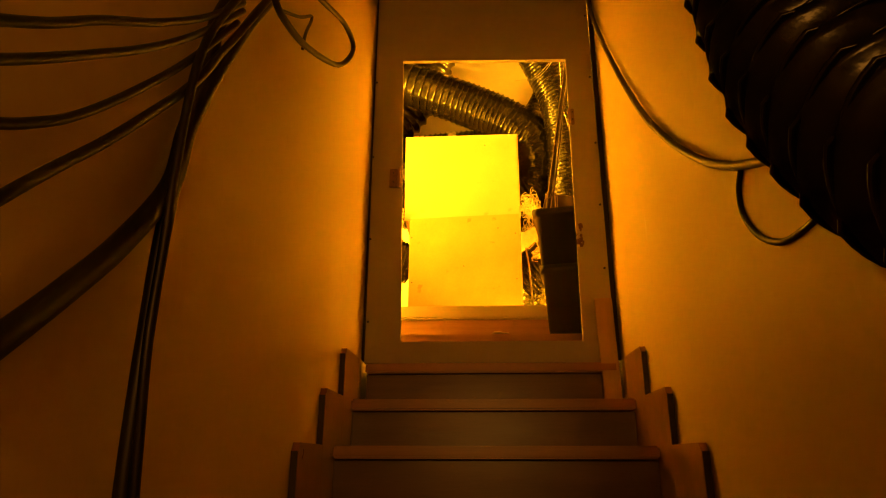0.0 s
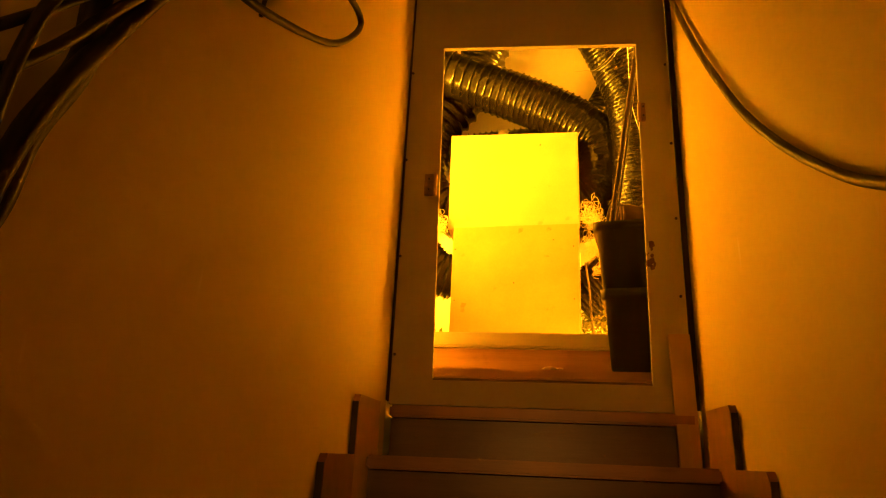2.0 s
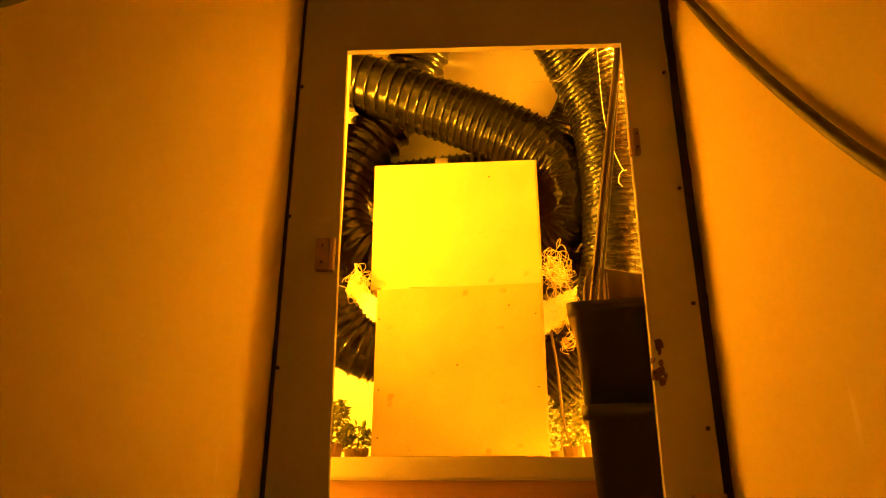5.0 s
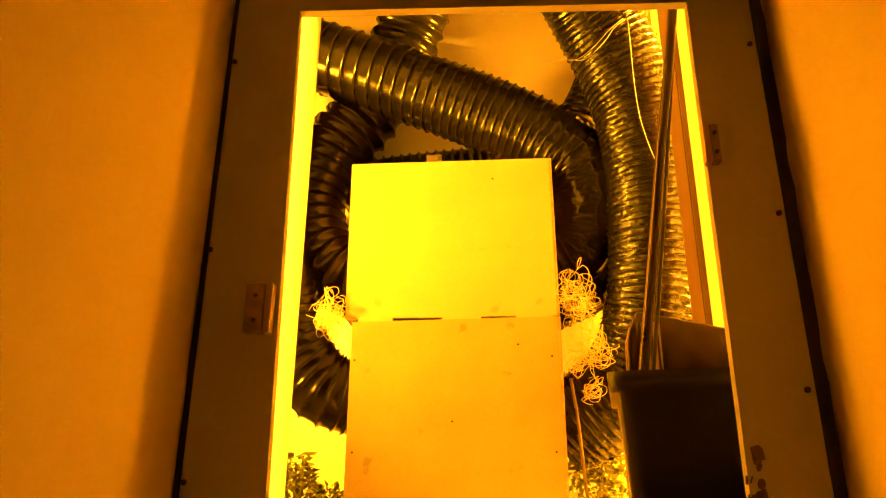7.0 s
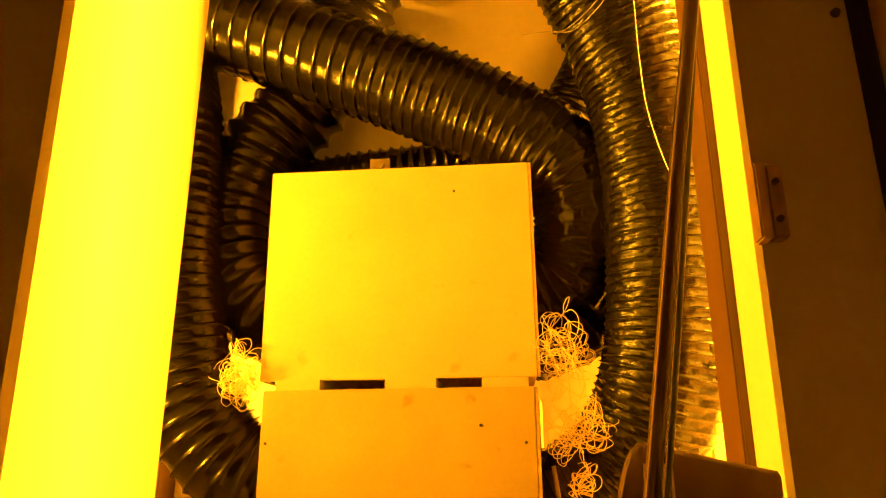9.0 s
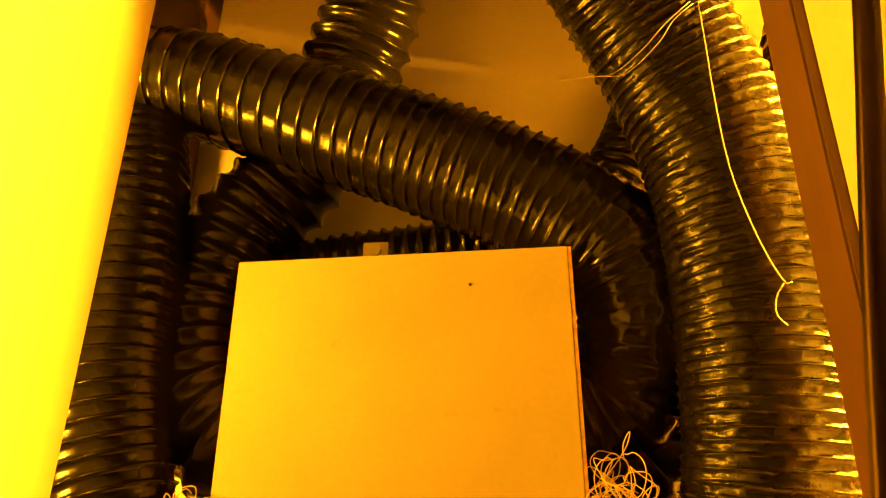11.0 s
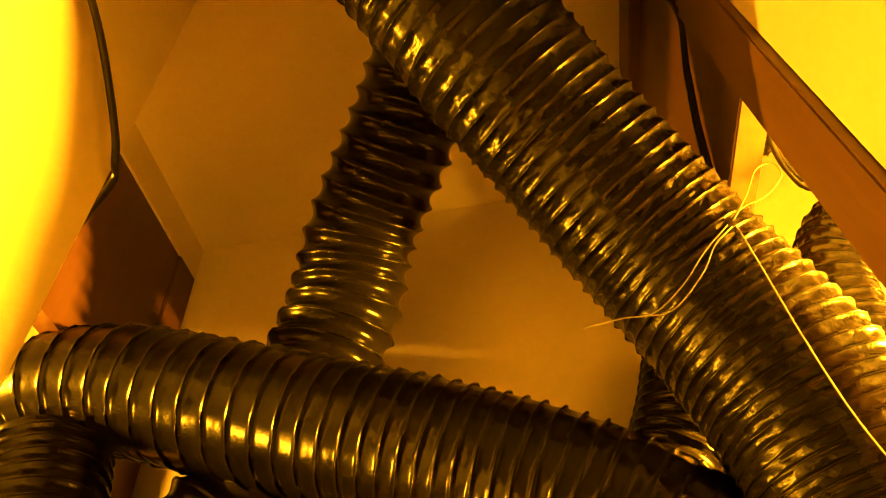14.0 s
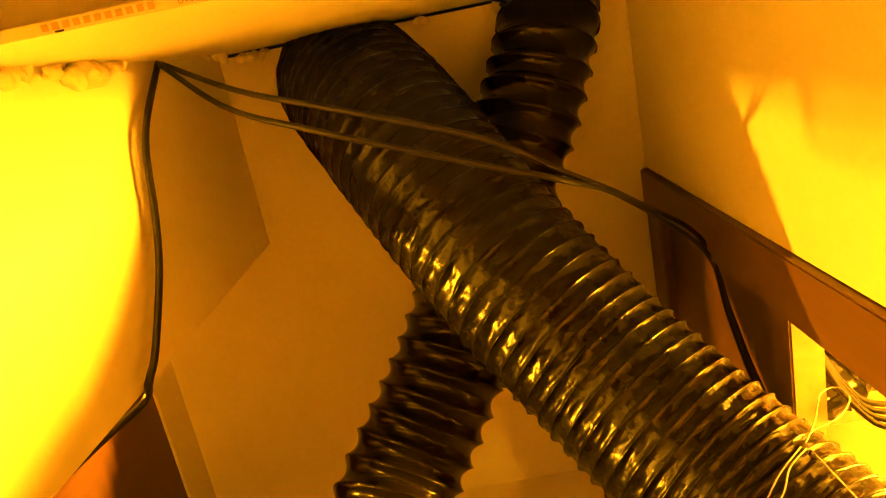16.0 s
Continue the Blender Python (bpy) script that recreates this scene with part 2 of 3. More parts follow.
structure("wall_north", box(-2.2, 2.4, BY, BY + 0.12, 1.9, CZ), plaster, "cream painted back wall of the landing", "wall")
structure("wall_south", box(-0.6, 0.9, -1.72, -1.6, 0.2, 4.6), plaster, "plain wall at the foot of the stair", "wall")
structure("ceiling", box(-2.2, 2.4, 2.262, BY, CZ, CZ + 0.1), ceiling_paint, "cream plasterboard ceiling over the landing", "ceiling")
st_ceiling = box(-0.4, 0.75, -1.75, 2.2, 4.46, 4.56)
structure("ceiling_stair", st_ceiling, ceiling_paint, "plain ceiling over the stairwell", "ceiling")
header = box(WL, WR, 2.245, 2.2555, 3.46, CZ - 0.004)
structure("header_wall", header, plaster, "plasterboard header hanging over the top of the stair", "wall")
structure("header_lining", box(WL, WR, 2.19, 2.243, 3.52, CZ), plaster, "plaster lintel behind the hatch board", "wall")
structure("floor", box(-2.2, 2.4, 2.575, BY, FZ - 0.1, FZ), floor_wood, "pale dusty landing floor boards", "floor")
# side rooms that hold the lamps
structure("wall_far_west", box(-2.32, -2.2, 1.9, BY, 1.9, CZ), plaster, "plain wall of the side room", "wall")
structure("wall_far_east", box(2.4, 2.52, 1.9, BY, 1.9, CZ), plaster, "plain wall of the side room", "wall")
structure("wall_side_west", box(-2.2, WL - 0.122, 2.3, 2.42, 1.9, CZ), plaster, "plain wall of the side room", "wall")
structure("wall_side_east", box(WR + 0.122, 2.4, 2.3, 2.42, 1.9, CZ), plaster, "plain wall of the side room", "wall")
structure("floor_west", box(-2.2, WL - 0.122, 2.42, 2.573, FZ - 0.1, FZ), floor_wood, "floor of the side room", "floor")
structure("floor_east", box(WR + 0.122, 2.4, 2.42, 2.573, FZ - 0.1, FZ), floor_wood, "floor of the side room", "floor")

# ---- stair ----
RISE, GOING, NOSE0 = 0.147, 0.222, (2.135, 1.915)
stair = thing("stair", "worn brown wooden stair with notched side boards", "staircase", (0.17, 1.0, 0.3), kind="structure")
for k in range(-1, 11):
    y, z = NOSE0[0] - GOING * k, NOSE0[1] - RISE * k
    x0, x1 = WL + 0.019, WS - 0.019
    part("tread", box(x0, x1, y, y + GOING + 0.03, z - 0.032, z, 0.005), stair_wood if k > -1 else landing_wood, stair)
    part("riser", box(x0, x1, y + 0.03, y + 0.045, z - RISE - 0.001, z - 0.033), shaded_riser_wood, stair)
    if k >= 1:
        for s, xa, xb in ((0, WL + 0.002, WL + 0.018), (1, WS - 0.018, WS - 0.002)):
            bm = bmesh.new()
            yb, zt = y - 0.11, z + 0.128
            prof = [(yb, z - RISE - 0.05), (yb, zt - 0.02), (yb + 0.015, zt), (yb + 0.221, zt + 0.012), (yb + 0.221, z - RISE + 0.05)]
            a = [bm.verts.new((xa, *p)) for p in prof]
            b = [bm.verts.new((xb, *p)) for p in prof]
            bm.faces.new(a), bm.faces.new(b[::-1])
            for i in range(len(prof)):
                bm.faces.new((a[i], b[i], b[(i + 1) % 5], a[(i + 1) % 5]))
            bmesh.ops.recalc_face_normals(bm, faces=bm.faces)
            sb = part("side_board", bm, stair_wood, stair)
            part("board_edge", box(xa + 0.001, xb - 0.001, yb - 0.003, yb - 0.0005, z - RISE - 0.05, zt - 0.018), dark_edge, sb, "dark strip along the front edge")

part("landing_nosing", box(WL + 0.03, WR - 0.045, 2.535, 2.58, 2.166, FZ + 0.003, 0.006), box_board, stair, "pale dusty nosing board at the landing edge")
part("riser", box(WL + 0.03, WR - 0.045, 2.566, 2.574, 2.062, 2.166), landing_wood, stair)

# ---- hatch board with its opening ----
hatch = thing("hatch_board", "grey board closing the stair head with a rough-cut opening", "hatch", (0.15, PY, 1.92), kind="structure")
OX0, OX1, OZ0, OZ1 = -0.143, 0.468, 1.99, 3.088
bm = bmesh.new()
outer = [(WL + 0.010, 1.92), (0.570, 1.92), (0.562, 4.40), (WL + 0.004, 4.40)]
inner = [(OX0 + 0.010, OZ0), (OX1, OZ0), (OX1 + 0.003, OZ1 - 0.006), (OX0 - 0.008, OZ1 + 0.006)]
rows = []
for y in (PY, PY + 0.016):
    rows.append(([bm.verts.new((x, y, z)) for x, z in outer], [bm.verts.new((x, y, z)) for x, z in inner]))
for o, i in rows:
    for k in range(4):
        bm.faces.new((o[k], o[(k + 1) % 4], i[(k + 1) % 4], i[k]))
for a, b in ((rows[0][0], rows[1][0]), (rows[0][1], rows[1][1])):
    for k in range(4):
        bm.faces.new((a[k], a[(k + 1) % 4], b[(k + 1) % 4], b[k]))
bmesh.ops.recalc_face_normals(bm, faces=bm.faces)
part("board", bm, panel_grey, hatch)


def ragged_strip(x0, x1, y0, y1, z0, z1, seed, n=60, amp=0.004):
    """A dark uneven strip up a board's edge, drawn as the shade of a gap."""
    bm = bmesh.new()
    prev = None
    for i in range(n + 1):
        z = z0 + (z1 - z0) * i / n
        d = amp * noise.noise(Vector((seed, z * 14, 0)))
        e = amp * noise.noise(Vector((seed + 9, z * 22, 0)))
        row = [bm.verts.new(p) for p in ((x0 + d, y0, z), (x1 + e, y0, z), (x1 + e, y1, z), (x0 + d, y1, z))]
        if prev:
            for k in range(4):
                bm.faces.new((prev[k], prev[(k + 1) % 4], row[(k + 1) % 4], row[k]))
        prev = row
    bmesh.ops.recalc_face_normals(bm, faces=bm.faces)
    return bm


# hidden strips, added only to block light leaking round the board
part("light_stop", box(WR - 0.04, WR - 0.0005, PY + 0.0165, PY + 0.028, 1.93, 4.39), gap_dark, hatch, "hidden dark strip added behind the board to stop light leaking")
part("light_stop", box(WL + 0.0005, WL + 0.03, PY + 0.0165, PY + 0.028, 1.93, 4.39), gap_dark, hatch, "hidden dark strip added behind the board to stop light leaking")
# solid dark strips stand in for the shade inside the edge gaps
part("edge_gap", ragged_strip(0.569, WS - 0.002, PY + 0.001, PY + 0.006, 1.93, 4.3, 2), gap_dark, hatch, "dark strip drawn as the shade of the gap at the board's edge")
part("edge_gap", ragged_strip(WL + 0.001, WL + 0.0075, PY - 0.003, PY + 0.004, 1.93, 4.3, 5, amp=0.0015), gap_dark, hatch, "dark strip drawn as the shade of the gap at the board's edge")
for x, z in ((-0.252, 2.68), (-0.249, 2.358), (-0.25, 3.0), (-0.245, 2.06), (0.557, 3.0), (0.559, 2.72), (0.558, 2.475), (0.556, 2.24), (0.557, 3.28)):
    bm = bmesh.new()
    bmesh.ops.create_cone(bm, cap_ends=True, segments=10, radius1=0.0045, radius2=0.0035, depth=0.004, matrix=Matrix.Translation((x, PY - 0.0015, z)) @ pose(0, 0, 0, 90, 0, 0))
    part("screw", bm, screw_dark, hatch)
for x0, x1, z0, z1, s in ((-0.187, -0.158, 2.553, 2.623, 1), (0.474, 0.487, 2.795, 2.856, -1)):
    hinge = part("hinge", box(x0, x1, PY - 0.016, PY - 0.0005, z0, z1, 0.002), brass, hatch, "small worn dark hinge leaf")
    xe = x1 if s > 0 else x0
    # pale colour paints the light on the side facing the opening
    part("hinge_lit_side", box(min(xe, xe + s * 0.010) + 0.0005, max(xe, xe + s * 0.010) - 0.0005, PY - 0.019, PY - 0.0005, z0 - 0.001, z1 + 0.001, 0.0015), pale_wood, hinge, "pale strip painting the lit side of the hinge")
    for q in (0.25, 0.75):
        bm = bmesh.new()
        bmesh.ops.create_cone(bm, cap_ends=True, segments=10, radius1=0.0032, radius2=0.0026, depth=0.003, matrix=Matrix.Translation(((x0 + x1) / 2, PY - 0.0172, z0 + (z1 - z0) * q)) @ pose(0, 0, 0, 90, 0, 0))
        part("hinge_screw", bm, screw_dark, hinge)
for (x, z) in ((0.485, 2.36),):
    bm = bmesh.new()
    for i in range(14):
        a, q = random.random() * math.tau, random.random()
        bmesh.ops.create_icosphere(bm, subdivisions=1, radius=0.006 + 0.006 * random.random(), matrix=Matrix.Translation((x + 0.014 * q * math.cos(a), PY + 0.003, z + 0.04 * q * math.sin(a))) @ Matrix.Diagonal((1, 0.5, 1.3, 1)))
    part("torn_edge", bm, dark_wood, hatch, "broken-out brown patch at the rim")
plank = box(0.520, WS - 0.012, PY - 0.024, PY - 0.004, 1.775, 2.128, 0.002)
tagged(link("loose_plank", moved(plank, about((0.56, PY, 1.8), 0, -1.5, 0)), pale_wood), "narrow pale plank standing against the hatch board", "plank")

# ---- doorway to the east room: brown wooden frame ----
door_e = thing("door_1", "brown wooden door frame standing open to a bright room", "door frame", (WR, 3.0, FZ), kind="structure")
part("jamb", box(WR - 0.014, WR + 0.13, 2.672, 2.765, FZ, CZ - 0.004, 0.003), frame_wood, door_e)
part("jamb", box(WR - 0.012, WR + 0.13, 3.34, BY - 0.002, FZ, CZ - 0.004, 0.003), frame_wood, door_e)
part("head", box(WR - 0.010, WR + 0.10, 2.767, 3.338, 4.335, CZ - 0.004, 0.003), frame_wood, door_e)
part("transom", box(WR + 0.012, WR + 0.05, 2.764, 3.341, 3.85, 4.36), dark_wood, door_e, "dark brown panel filling the head of the frame")
part("lintel", box(WR + 0.006, WR + 0.055, 2.767, 3.338, 3.785, 3.848, 0.003), frame_wood, door_e)

# ---- brown door and frame to the west room ----
door_w = thing("door_2", "dark brown wooden partition with an opening to a lamplit room", "door frame", (-0.58, 3.0, FZ), kind="structure")
part("jamb", box(-0.66, -0.574, 3.32, BY - 0.002, FZ, 4.31, 0.003), dark_wood, door_w)
part("transom", box(-0.62, -0.582, 2.42, 3.322, 3.815, 4.318), dark_wood, door_w)
structure("bulkhead_west", box(-0.63, -0.575, 2.42, BY - 0.001, 4.312, CZ), plaster, "cream strip of wall above the partition", "wall")

# ---- plywood fan boxes ----
def fan_box(name, x0, x1, y0, y1, z0, z1, mat, label, lean, yaw, nails):
    b = thing(name, label, "box", ((x0 + x1) / 2, y0, z0), "fan boxes")
    m = about(((x0 + x1) / 2, y0, z0), 0, lean, yaw)
    t = 0.016
    part("front_panel", moved(box(x0, x1, y0, y0 + t, z0, z1, 0.0012), m), mat, b)
    part("side_panel", moved(box(x0 + 0.001, x0 + t, y0 + t, y1, z0, z1 - 0.002), m), chipboard, b)
    part("side_panel", moved(box(x1 - t, x1 - 0.001, y0 + t, y1, z0, z1 - 0.002), m), chipboard, b)
    part("top_panel", moved(box(x0 + t, x1 - t, y0 + t, y1, z1 - t, z1 - 0.001), m), chipboard, b)
    part("back_panel", moved(box(x0 + t, x1 - t, y1 - t, y1, z0, z1 - t), m), chipboard, b)
    part("raw_edge", moved(box(x1 + 0.0005, x1 + 0.006, y0 + 0.001, y0 + t - 0.001, z0, z1 - 0.001), m), chipboard, b, "rough sawn chipboard edge")
    for x, z in nails:
        bm = bmesh.new()
        bmesh.ops.create_cone(bm, cap_ends=True, segments=8, radius1=0.003, radius2=0.002, depth=0.003, matrix=Matrix.Translation((x, y0 - 0.001, z)) @ pose(0, 0, 0, 90, 0, 0))
        part("nail", moved(bm, m), screw_dark, b)
    return b


low = fan_box("lower_fan_box", -0.196, 0.318, 2.912, 3.30, 2.247, 2.757, box_board_low, "stained pale plywood box with nail heads, on pallet battens", 0, -4.6,
              ((-0.18, 2.44), (-0.185, 2.66), (-0.178, 2.30), (0.30, 2.66), (0.30, 2.44), (0.06, 2.51), (0.22, 2.69)))
high = fan_box("upper_fan_box", -0.228, 0.328, 3.0, 3.33, 2.784, 3.236, box_board, "smooth pale plywood box stacked on the lower box", -0.5, 0,
               ((0.17, 3.177),))
for x in (-0.14, 0.055, 0.16, 0.27, -0.19):
    tagged(link("pallet_batten", box(x - 0.013, x + 0.013, 2.91, 3.32, FZ + 0.001, 2.2465, 0.001), pale_wood), "short pale batten under the plywood box", "batten", "pallet battens")
for x, w in ((-0.19, 0.09), (0.03, 0.10), (0.22, 0.09)):
    tagged(link("gap_shim", box(x, x + w, 2.985, 3.28, 2.7572, 2.7836), box_board), "thin pale shim between the stacked boxes", "shim", "shims")
bracket = thing("angle_bracket", "small zinc angle bracket on the box top", "bracket", (0.0, 3.03, 3.235))
part("upright", box(-0.022, 0.022, 3.028, 3.031, 3.236, 3.272, 0.001), steel, bracket)
part("foot", box(-0.022, 0.022, 3.0315, 3.062, 3.2355, 3.2385, 0.001), steel, bracket)
bm = bmesh.new()
bmesh.ops.create_cone(bm, cap_ends=True, segments=16, radius1=0.010, radius2=0.010, depth=0.006, matrix=Matrix.Translation((0.0, 3.025, 3.255)) @ pose(0, 0, 0, 90, 0, 0))
part("bolt", bm, steel, bracket)

# ---- flexible ducts ----
duct("flexible_duct", [(-0.88, 3.31, 3.15), (-0.87, 3.30, 3.45), (-0.77, 3.22, 3.66), (-0.62, 3.14, 3.725), (-0.47, 3.12, 3.71), (-0.316, 3.12, 3.655), (-0.08, 3.12, 3.558), (0.13, 3.12, 3.462), (0.31, 3.12, 3.365),
     (0.425, 3.13, 3.258), (0.455, 3.15, 3.14), (0.415, 3.19, 3.03), (0.30, 3.22, 2.985)], 0.118, (0.047, 0.027),
     "glossy black flexible duct sloping across the landing into the box", 1, ridge=0.042, sharp=7, crease=0.0012, folds=4.5, end_folds=3.6, change=(0.5, 0.16))
duct("flexible_duct", [(-0.01, 2.36, 4.60), (0.01, 2.365, 4.40), (0.10, 2.46, 4.16), (0.235, 2.66, 3.95), (0.37, 2.83, 3.79), (0.49, 2.95, 3.62), (0.575, 3.0, 3.42),
     (0.604, 3.02, 3.20), (0.60, 3.03, 2.98), (0.575, 3.05, 2.78), (0.50, 3.10, 2.62), (0.34, 3.17, 2.50)], 0.127, (0.030, 0.019),
     "wide creased black flexible duct hanging from the ceiling hole", 2, ridge=0.036, sharp=3, crease=0.0029, mat=duct_film_matt, around=128, flare=1.25, folds=5.5, along=1.7, wire_r=0.0012)
duct("flexible_duct", [(0.46, 2.30, 4.62), (0.447, 2.305, 4.42), (0.37, 2.47, 4.33), (0.237, 2.70, 4.25), (0.112, 2.92, 4.14), (-0.025, 3.10, 4.02), (-0.095, 3.2, 3.86), (-0.22, 3.25, 3.58), (-0.35, 3.24, 3.40),
     (-0.41, 3.22, 3.22), (-0.375, 3.2, 3.05), (-0.28, 3.2, 2.95), (-0.2, 3.2, 2.93)], 0.118, 0.050,
     "black flexible duct dropping behind and curling into the box side", 3, ridge=0.12, sharp=1.9, crease=0.0012, flare=0.88)
duct("flexible_duct", [(-0.555, 3.12, 3.58), (-0.51, 3.09, 3.42), (-0.485, 3.07, 3.25), (-0.468, 3.06, 3.05), (-0.43, 3.06, 2.87), (-0.38, 3.06, 2.725), (-0.30, 3.08, 2.622), (-0.2, 3.12, 2.585)],
     0.104, 0.029, "black flexible duct bending into the lower box", 4, ridge=0.075, sharp=4, crease=0.001)
duct("flexible_duct", [(-0.32, 3.32, 3.30), (-0.15, 3.31, 3.325), (0.05, 3.30, 3.34), (0.25, 3.30, 3.36), (0.40, 3.30, 3.44), (0.50, 3.30, 3.58), (0.58, 3.30, 3.78)],
     0.085, 0.028, "black flexible duct lying behind the boxes", 5, ridge=0.09, sharp=2.2, crease=0.002)
duct("flexible_duct", [(0.32, 3.24, 2.87), (0.42, 3.2, 2.90), (0.53, 3.24, 2.99), (0.6, 3.3, 3.1)], 0.075, 0.030, "short black flexible duct behind the wire tangle", 6, ridge=0.06, crease=0.004)
duct("flexible_duct", [(0.47, 0.80, 3.1), (0.475, 0.70, 2.62), (0.488, 0.625, 2.28), (0.497, 0.597, 2.09), (0.502, 0.55, 1.935), (0.502, 0.45, 1.80), (0.502, 0.385, 1.735), (0.50, 0.2, 1.58), (0.50, 0.02, 1.38), (0.50, -0.35, 0.98), (0.50, -0.9, 0.6)], 0.102, 0.066,
     "big black flexible duct hanging over the stair", 7, ridge=0.27, sharp=1.5, crease=0.0015, wire_r=0.003)
duct("flexible_duct", [(0.74, 3.28, 4.30), (0.82, 3.24, 4.30), (0.92, 3.20, 4.30), (1.02, 3.16, 4.33)], 0.082, 0.034, "short black flexible duct under the ceiling of the lit room", 8, ridge=0.08)
duct("flexible_duct", [(1.25, 3.29, 4.12), (1.02, 3.31, 4.03), (0.93, 3.315, 3.94), (0.88, 3.32, 3.82), (0.865, 3.32, 3.6), (0.865, 3.32, 3.2)], 0.08, 0.034, "black flexible duct hanging in the lit room beyond the frame", 9, ridge=0.08)

# ---- black bin with rods and a folded sack ----
bin_ = thing("stacked_bins", "two stacked black plastic bins holding rods and a folded sack", "bin", (0.44, 2.42, 2.066))


def bin_shell(x0, x1, y0, y1, z0, z1, taper):
    bm = bmesh.new()
    rings = []
    for z, k in ((z0, taper), (z1 - 0.03, 0.004), (z1 - 0.03, -0.006), (z1, -0.008)):
        ring = []
        for cx, cy, a0 in ((x1, y1, 0), (x0, y1, 90), (x0, y0, 180), (x1, y0, 270)):
            for j in range(5):
                a = radians(a0 + 22.5 * j)
                r = 0.022
                sx, sy = (-1 if cx == x1 else 1), (-1 if cy == y1 else 1)
                ring.append(bm.verts.new((cx + sx * (r + k) + r * math.cos(a), cy + sy * (r + k) + r * math.sin(a), z)))
        rings.append(ring)
    for a, b in zip(rings, rings[1:]):
        for i in range(20):
            bm.faces.new((a[i], a[(i + 1) % 20], b[(i + 1) % 20], b[i]))
    bm.faces.new(rings[0][::-1])
    bm.faces.new(rings[-1])
    bmesh.ops.recalc_face_normals(bm, faces=bm.faces)
    return bm


part("lower_bin", moved(bin_shell(0.356, 0.53, 2.32, 2.53, 2.066, 2.305, 0.016), about((0.338, 2.315, 2.3), 0, 0, -10)), bin_plastic, bin_, "", True)
part("upper_bin", moved(bin_shell(0.338, 0.535, 2.315, 2.54, 2.29, 2.525, 0.018), about((0.338, 2.315, 2.3), 0, 0, -10)), bin_plastic, bin_, "", True)
rod = thing("rod", "dark metal rod leaning out of the bin", "rod", (0.40, 2.38, 2.40), "rods")
part("shaft", wire([(0.392, 2.345, 2.5255), (0.42, 2.338, 2.70), (0.455, 2.335, 2.92), (0.492, 2.33, 3.14), (0.512, 2.33, 3.30)], 0.0085), rod_metal, rod, "", True)
rod = thing("rod", "thin pale rod leaning out of the bin", "rod", (0.40, 2.38, 2.40), "rods")
part("shaft", wire([(0.408, 2.35, 2.5255), (0.435, 2.345, 2.70), (0.468, 2.343, 2.92), (0.50, 2.34, 3.14), (0.518, 2.338, 3.26)], 0.0035), cable_grey, rod, "", True)
sack = thing("folded_sack", "folded brown sack with pale stripes in the bin", "sack", (0.50, 2.44, 2.52))
bm = bmesh.new()
rows = []
for k in range(25):
    x = 0.388 + 0.168 * k / 24
    top = 2.655 - 0.035 * (k / 24) - 0.055 * max(0, 1 - k / 3.5) ** 2
    y = 2.425 + 0.002 * math.sin(k * 0.9)
    rows.append([bm.verts.new(p) for p in ((x, y, 2.5255), (x, y, top - 0.006), (x, y + 0.008, top), (x, y + 0.03, top - 0.004), (x, y + 0.035, 2.5255))])
for a, c in zip(rows, rows[1:]):
    for k in range(5):
        bm.faces.new((a[k], a[(k + 1) % 5], c[(k + 1) % 5], c[k]))
bm.faces.new(rows[0]), bm.faces.new(rows[-1][::-1])
bmesh.ops.recalc_face_normals(bm, faces=bm.faces)
part("body", bm, sack_paper, sack, "", True)
for x, w in ((0.412, 0.012), (0.430, 0.006), (0.440, 0.003)):
    part("stripe", box(x, x + w, 2.4205, 2.4225, 2.5255, 2.628), sack_stripe, sack, "pale stripe")

# ---- tangles of pale wire beside the boxes ----
def tangle(name, centre, size, loops, seed, r=0.0008):
    """Springy curls of thin wire held loosely together."""
    rnd = random.Random(seed)
    bm = bmesh.new()
    c = Vector(centre)
    unit = lambda: Vector((rnd.gauss(0, 1), rnd.gauss(0, 1), rnd.gauss(0, 1))).normalized()
    for _ in range(loops):
        q = unit() * rnd.random() ** 0.5 * 0.8
        p = c + Vector([q[k] * size[k] for k in range(3)])
        d, axis, bend = unit(), unit(), rnd.uniform(0.25, 1.0)
        pts = [p.copy()]
        for k in range(rnd.randint(9, 22)):
            d = (Matrix.Rotation(bend, 3, axis) @ d).normalized()
            if rnd.random() < 0.2:
                axis, bend = (axis + unit() * 0.8).normalized(), rnd.uniform(0.2, 1.2)
            out = Vector([(p[k2] - c[k2]) / size[k2] for k2 in range(3)])
            if out.length > 1:
                d = (d - Vector([out[k2] * size[k2] for k2 in range(3)]).normalized() * 0.9).normalized()
            p = p + d * rnd.uniform(0.014, 0.024)
            pts.append(p.copy())
        wire(pts, r, 0.006, 5, bm)
    return tagged(link(name, bm, wool_pale, None, "", True), "loose tangle of pale wire hanging by the box", "wire", "wire tangles", "stuff")


tangle("wire_tangle", (0.385, 3.02, 2.83), (0.045, 0.05, 0.12), 34, 3)
tangle("wire_tangle", (0.402, 2.98, 2.68), (0.058, 0.04, 0.085), 26, 4)
tangle("wire_tangle", (0.40, 2.98, 2.59), (0.018, 0.02, 0.05), 5, 6)
tangle("wire_tangle", (-0.268, 3.0, 2.80), (0.034, 0.04, 0.07), 26, 5)
tagged(link("drain_tube", wire([(0.35, 2.98, 2.62), (0.362, 2.98, 2.52), (0.375, 2.99, 2.35), (0.395, 3.0, FZ + 0.06)], 0.004), cable_grey, None, "", True), "thin grey tube hanging beside the lower box", "tube")
